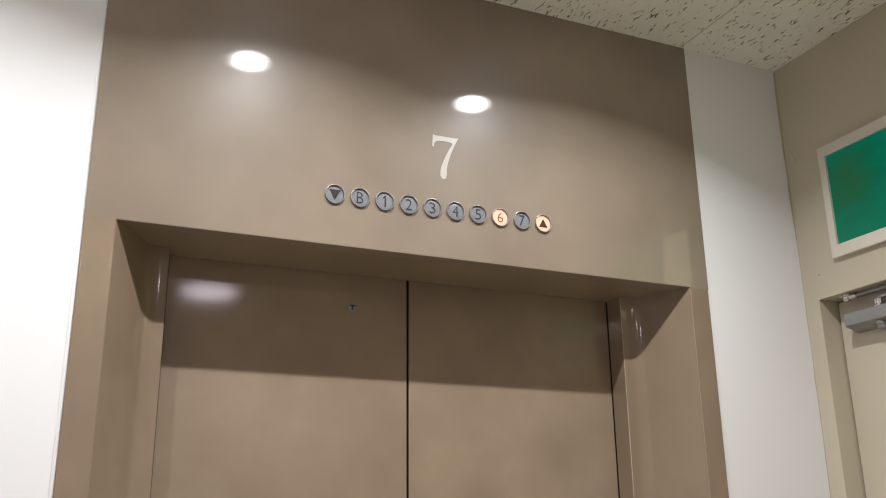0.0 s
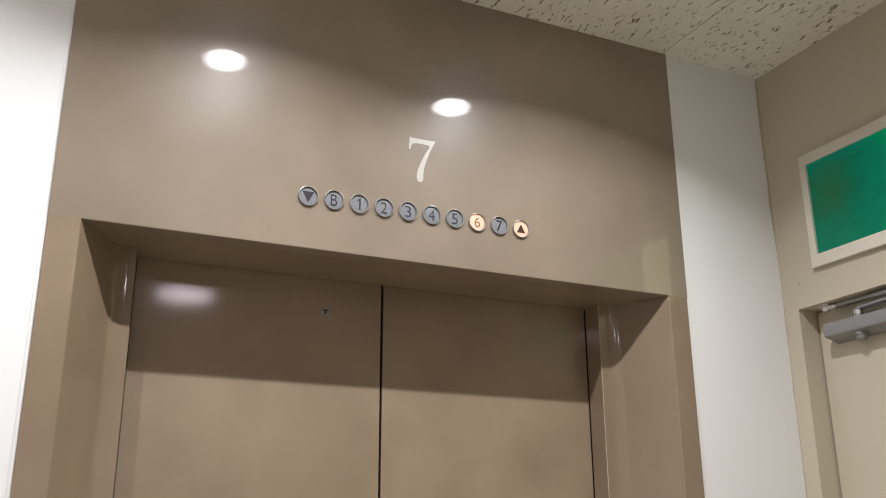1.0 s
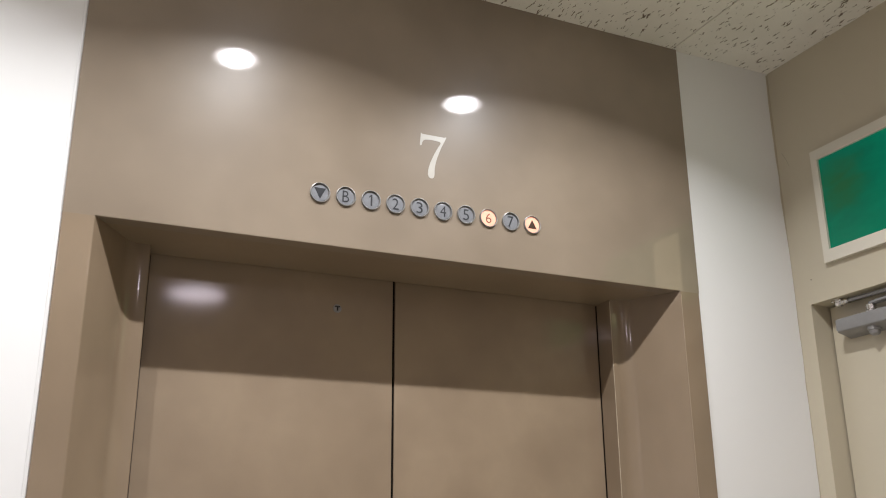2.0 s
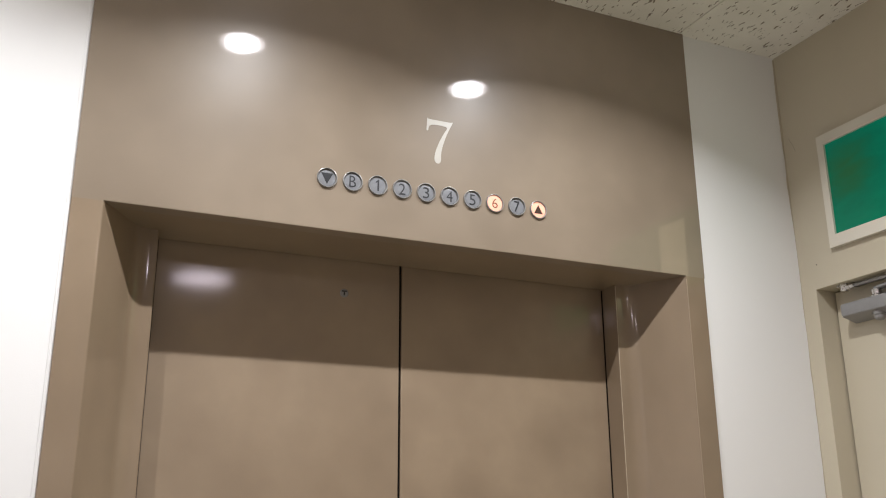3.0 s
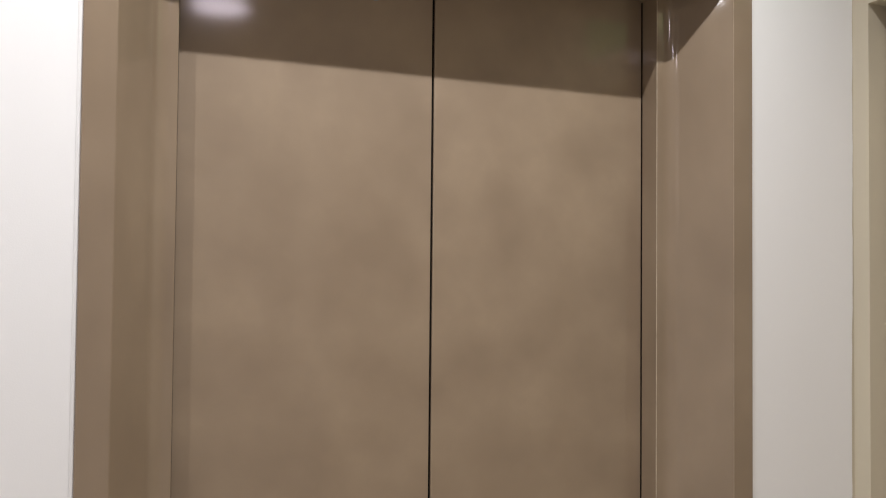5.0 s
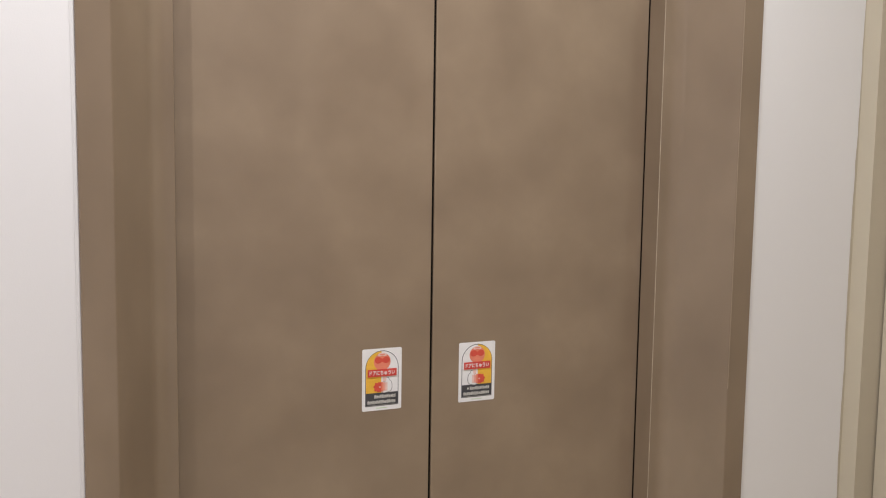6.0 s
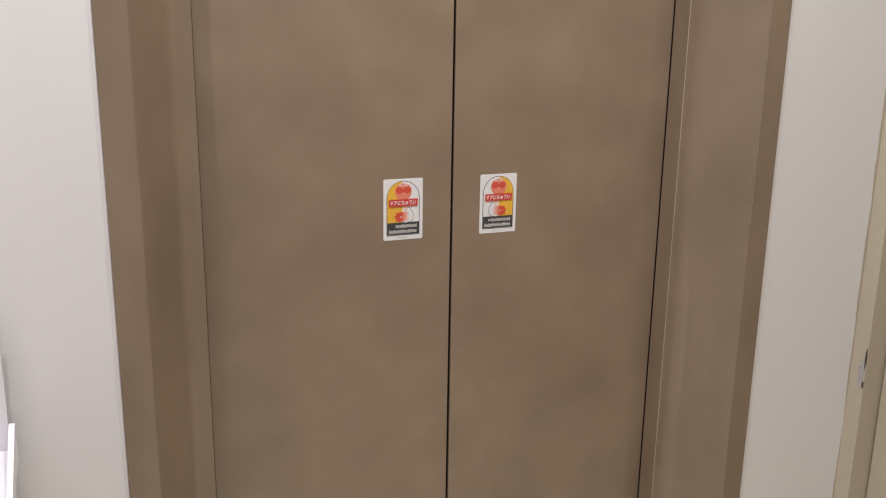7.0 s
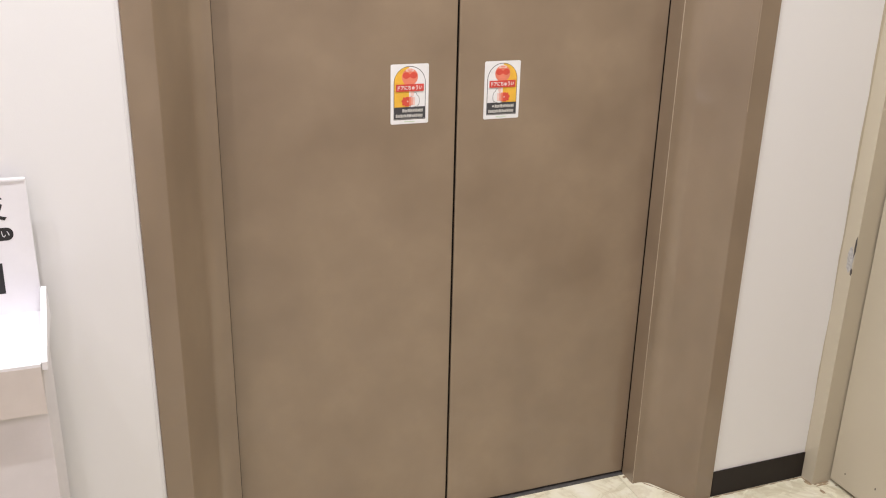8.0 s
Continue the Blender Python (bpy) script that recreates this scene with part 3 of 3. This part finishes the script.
    part("letters", letters("ドアにちゅうい", 0.0088, (cx, z0 + 71.2 * mm), y - 0.0020, 0.0002, width=0.050, bold=0.02), STICKER_WHITE, band)
    text = layer("text_block", block(-31.5, 31.5, 10.4, 33.5), 4, STICKER_DARK, "dark block with two rows of small print")
    r = random.Random(11)
    bm = bmesh.new()
    for start, zz in ((-15.0, 23.0), (-28.5, 12.8)):
        x = start
        while x < 26.5:
            w = r.uniform(2.4, 3.6)
            low, tall = r.uniform(0.0, 0.6), r.uniform(6.4, 7.4)
            for a, b in ((x, x + w * 0.36), (x + w * 0.55, x + w)):
                cut = r.uniform(0.0, 1.6)
                plate([(cx + a * mm, z0 + (zz + low) * mm), (cx + b * mm, z0 + (zz + low) * mm), (cx + b * mm, z0 + (zz + tall - cut) * mm), (cx + a * mm, z0 + (zz + tall - cut) * mm)], y - 5 * 0.00018, 0.0003, bm)
            plate([(cx + x * mm, z0 + (zz + 3.0) * mm), (cx + (x + w) * mm, z0 + (zz + 3.0) * mm), (cx + (x + w) * mm, z0 + (zz + 4.2) * mm), (cx + x * mm, z0 + (zz + 4.2) * mm)], y - 6 * 0.00018, 0.0003, bm)
            x += w + 0.8
    part("print_bars", bm, STICKER_GREY, text)
    layer("arrow_mark", block(-20.5, -17.0, 24.5, 28.0), 5, STICKER_GREY, "", text)
    layer("small_print", block(-11, 11, 3.6, 5.2), 1, STICKER_MINT, "pale green line of tiny print")
    return ob


sticker(-0.0991, 0.9308, -1)
sticker(0.0974, 0.9298, 1)


# ---- steel side door with its closer ----
door = thing("door_1", "closed beige painted steel door in a recess", "door", kind="structure", at=(DOOR_X, -0.47, 0))
part("leaf", box((DOOR_X, YD1 + 0.004, 0.010), (DOOR_X + 0.04, YD0 - 0.0035, ZD - 0.004), 0.0015, 2), BEIGE_DOOR, door, smooth=True)
part("scuff", flake(-0.083, 0.049, 0.0022, 0.0028, DOOR_X, 0.0004, 21), CHIP_DARK, door, "small dark scuff")
part("scuff", flake(-0.176, 0.067, 0.0018, 0.0040, DOOR_X, 0.0004, 22), CHIP_DARK, door, "small dark scuff")
part("stop", box((DOOR_X + 0.042, YD1, 0), (DOOR_X + 0.06, YD0, ZD)), GAP_BLACK, door)

def bar(p, q, w, h, bm=None):
    """A flat bar from p to q with eased edges."""
    bm = bm or bmesh.new()
    p, q = Vector(p), Vector(q)
    d = q - p
    m = Matrix.Translation((p + q) / 2) @ d.to_track_quat("X", "Z").to_matrix().to_4x4() @ Matrix.Diagonal((d.length, w, h, 1))
    r = bmesh.ops.create_cube(bm, size=1.0, matrix=m)
    edges = {e for v in r["verts"] for e in v.link_edges}
    bmesh.ops.bevel(bm, geom=list(edges), offset=0.0012, segments=1, affect="EDGES")
    return bm


def rod(p, q, profile, seg=20):
    """A turned rod from p to q: rows of (radius, share of the way)."""
    p, q = Vector(p), Vector(q)
    d = q - p
    m = Matrix.Translation(p) @ d.to_track_quat("Z", "X").to_matrix().to_4x4()
    return lathe([(r, d.length * h) for r, h in profile], m, seg)


closer = thing("door_closer", "silver-grey hydraulic door closer with a folding arm", "door closer", at=(0.935, -0.17, 2.040))
body = prism(rounded([(0.912, 2.0290, 0.004), (0.9518, 2.0165, 0.003), (0.9518, 2.0565, 0.002), (0.912, 2.0565, 0.003)], 5), "y", -0.305, -0.086)
ends = [e for e in body.edges if all(v.co.y > -0.087 for v in e.verts)]
bmesh.ops.bevel(body, geom=ends, offset=0.003, segments=3, affect="EDGES", profile=0.5)
part("body", body, SILVER_PAINT, closer, smooth=True)
part("pivot_cap", lathe([(0.0, -0.0105), (0.0065, -0.0100), (0.0095, -0.0080), (0.0112, -0.004), (0.0115, 0.0), (0.0135, 0.001), (0.0135, 0.008), (0.0125, 0.009), (0.0125, 0.012)], Matrix.Translation((0.931, -0.166, 2.0185)), 28), SILVER_PAINT, closer, "round grey pivot cap", smooth=True)
part("spindle", lathe([(0.0125, 0.0), (0.0125, 0.004), (0.0105, 0.006), (0.0105, 0.0165), (0.0, 0.0168)], Matrix.Translation((0.931, -0.166, 2.0560)), 24), STEEL, closer, smooth=True)
part("bracket", box((0.914, -0.106, 2.0945), (0.940, -0.080, 2.0996), 0.001), STEEL, closer)
part("arm_joint", lathe([(0.0, -0.0145), (0.0075, -0.0140), (0.0095, -0.012), (0.0095, -0.004), (0.0120, -0.003), (0.0120, 0.003)], Matrix.Translation((0.924, -0.092, 2.0985)), 24), STEEL, closer, smooth=True)
part("collar", rod((0.9225, -0.101, 2.0925), (0.9215, -0.122, 2.0922), [(0.0, 0), (0.0064, 0.02), (0.0064, 0.45), (0.0054, 0.5), (0.0064, 0.55), (0.0064, 0.98), (0.0, 1)]), STEEL, closer, smooth=True)
part("fore_arm", rod((0.9215, -0.120, 2.0922), (0.912, -0.370, 2.0875), [(0.0, 0), (0.0042, 0.001), (0.0042, 0.40), (0.0062, 0.405), (0.0062, 0.435), (0.0050, 0.44), (0.0050, 0.999), (0.0, 1)]), SILVER_PAINT, closer, smooth=True)
part("main_arm", bar((0.931, -0.166, 2.0755), (0.918, -0.370, 2.0795), 0.016, 0.006), SILVER_PAINT, closer)

# ---- lit sign over the steel door ----
sign = thing("exit_sign", "green lit emergency sign in a cream frame", "exit sign", at=(RIGHT, -0.40, 2.306))
SY0, SY1, SZ0, SZ1 = -0.0985, -0.735, 2.1760, 2.4345
SB, SL, ST = 0.0175, 0.0270, 0.0235   # widths of the frame: sides, foot, head
bm = bmesh.new()
for a, b, c, d in ((SY0, SY1, SZ0, SZ0 + SL), (SY0, SY1, SZ1 - ST, SZ1), (SY0, SY0 - SB, SZ0 + SL, SZ1 - ST), (SY1 + SB, SY1, SZ0 + SL, SZ1 - ST)):
    add_box(bm, (RIGHT - 0.0105, b, c), (RIGHT - 0.0002, a, d))
part("sign_frame", bm, SIGN_FRAME, sign)
part("green_face", box((RIGHT - 0.0050, SY1 + SB - 0.001, SZ0 + SL - 0.001), (RIGHT - 0.0006, SY0 - SB + 0.001, SZ1 - ST + 0.001)), SIGN_GREEN, sign, "unevenly backlit green face")
part("pale_field", box((RIGHT - 0.0057, -0.485, SZ0 + SB + 0.02), (RIGHT - 0.0048, -0.375, SZ1 - SB - 0.02)), SIGN_PALE, sign, "pale lit field")

# ---- recessed downlights ----
for lx, ly, lr, watts in LAMPS:
    ob = thing("downlight", "small white recessed ceiling downlight" if lr < 0.1 else "large white recessed ceiling downlight out of view, two of three added as fill", "ceiling light", "ceiling downlights", at=(lx, ly, CEIL))
    m = Matrix.Translation((lx, ly, CEIL))
    part("trim_ring", lathe([(lr, 0.004), (lr, -0.0006), (lr + 0.003, -0.0014), (lr * 1.5, -0.0012), (lr * 1.5 + 0.004, -0.0003), (lr * 1.5 + 0.004, 0.0)], m, 40), LAMP_CAN, ob, smooth=True)
    part("can", lathe([(lr + 0.0005, 0.0), (lr + 0.0005, 0.060), (0.0, 0.061)], m, 40), LAMP_CAN, ob, smooth=True)
    part("diffuser", lathe([(lr * 0.76, 0.004), (lr * 0.755, -0.0040), (lr * 0.73, -0.0052), (0.0, -0.0055)], m, 40), LAMP_FACE if lr < 0.1 else SOFT_FACE, ob, "glowing diffuser", smooth=True)

# ---- card display stand against the wall ----
BX0, BX1 = -1.085, -0.789
display = thing("display_stand", "white card display stand with a printed backboard", "display stand", at=(-0.93, -0.1, 0))
part("body", box((BX0 + 0.003, -0.193, 0.0), (BX1 + 0.0005, -0.010, 0.690), 0.0015, 2), BODY_CARD, display)
part("backboard", box((BX0, -0.0195, 0.680), (BX1, -0.0165, 0.926), 0.0006), CARD, display)
part("folded_rim", box((BX0, -0.0210, 0.9215), (BX1, -0.0150, 0.9280), 0.002), CARD, display)
part("tray_top", prism([(-0.0195, 0.6900), (-0.2030, 0.6880), (-0.2030, 0.6945), (-0.0195, 0.7010)], "x", BX0, BX1), CARD, display)
part("front_flap", box((BX0, -0.2032, 0.612), (BX1 - 0.0005, -0.2004, 0.6900), 0.0006), FLAP_CARD, display, "tan front flap")
for xx in (BX0 - 0.008, BX1 + 0.001):
    part("side_flap", prism([(-0.022, 0.690), (-0.202, 0.684), (-0.202, 0.6965), (-0.190, 0.7010), (-0.034, 0.7445), (-0.022, 0.7450)], "x", xx, xx + 0.0082), CARD, display)
YB = -0.0196
part("printed_character", letters("反", 0.040, (-0.842, 0.880), YB, 0.0003, bold=0.03), INK, display)
pill = part("printed_pill", plate(rounded([(-0.95, 0.8277, 0.0100), (-0.8165, 0.8277, 0.0100), (-0.8165, 0.8490, 0.0100), (-0.95, 0.8490, 0.0100)], 8), YB, 0.0003), INK, display)
part("letters", letters("い", 0.0100, (-0.8280, 0.8384), YB - 0.0003, 0.0002), CARD, pill)
part("printed_block", plate([(-0.95, 0.7386), (-0.8400, 0.7386), (-0.8390, 0.7904), (-0.95, 0.7904)], YB, 0.0003), INK, display)

# ---- floor ----
floor = tagged(new("floor"), "cream marbled vinyl tile floor", "floor", kind="structure")
part("subfloor", box((LEFT - 0.1, BACK - 0.1, -0.05), (RIGHT + 0.2, 0.16, -0.0022)), JOINT, floor)
T, G = 0.45, 0.0006


def tile_mesh(w, d):
    bm = box((-w / 2, -d / 2, -0.004), (w / 2, d / 2, 0.0))
    top = [e for e in bm.edges if all(v.co.z > -0.001 for v in e.verts)]
    bmesh.ops.bevel(bm, geom=top, offset=0.0005, segments=1, affect="EDGES")
    return finish(bm, "tile", FLOOR_TILE)


shapes = {}
xj = [0.458 + T * k for k in range(-8, 3)]
yj = [0.1545 - T * k for k in range(0, 10)]
for a, b in zip(xj, xj[1:]):
    for d, c in zip(yj, yj[1:]):
        x0, x1, y0, y1 = max(a, LEFT), min(b, RIGHT + 0.10), max(c, BACK), d
        if x1 - x0 < 0.02 or y1 - y0 < 0.02:
            continue
        w, h = round(x1 - x0 - 2 * G, 4), round(y1 - y0 - 2 * G, 4)
        if (w, h) not in shapes:
            shapes[w, h] = tile_mesh(w, h)
        t = new("tile", shapes[w, h])
        t.parent = floor
        t.location = ((x0 + x1) / 2, (y0 + y1) / 2, 0)

# grime that has settled by the door frame and the jamb
for cx, cy, rx, ry, seed in ((0.897, -0.026, 0.010, 0.016, 1), (0.925, -0.046, 0.022, 0.004, 2), (0.905, -0.070, 0.006, 0.012, 3), (0.955, -0.060, 0.0035, 0.0035, 4), (0.470, 0.142, 0.006, 0.006, 5), (0.60, -0.004, 0.024, 0.003, 6)):
    r = random.Random(seed)
    pts = [(cx + math.cos(2 * math.pi * k / 14) * rx * r.uniform(0.55, 1), cy + math.sin(2 * math.pi * k / 14) * ry * r.uniform(0.55, 1)) for k in range(14)]
    part("grime_spot", prism(pts, "z", -0.0002, 0.0003), GRIME, floor, "small brown grime spot")


def grime_line(p, q, wide, seed):
    """A ragged film of dirt on the floor along an edge from p to q."""
    r = random.Random(seed)
    p, q = Vector(p), Vector(q)
    side = Vector((p.y - q.y, q.x - p.x)).normalized()
    n = max(8, int((q - p).length / 0.006))
    near = [p + (q - p) * k / n for k in range(n + 1)]
    far_side = [v + side * wide * r.uniform(0.25, 1.0) for v in near]
    return prism([(v.x, v.y) for v in near + far_side[::-1]], "z", -0.0002, 0.0004)


for p, q, wide, seed in (((0.4765, 0.112), (0.4765, 0.152), 0.004, 31), ((0.575, 0.001), (0.502, 0.108), 0.004, 32), ((0.629, -0.001), (0.578, -0.001), 0.004, 33), ((0.895, 0.0), (0.632, 0.0), 0.005, 34),
                         ((0.900, -0.030), (0.900, 0.0), 0.006, 35), ((0.950, -0.037), (0.905, -0.037), 0.006, 36), ((-0.4765, 0.152), (-0.4765, 0.112), 0.004, 37)):
    part("grime_line", grime_line(p, q, wide, seed), GRIME, floor, "thin line of brown dirt along the edge")
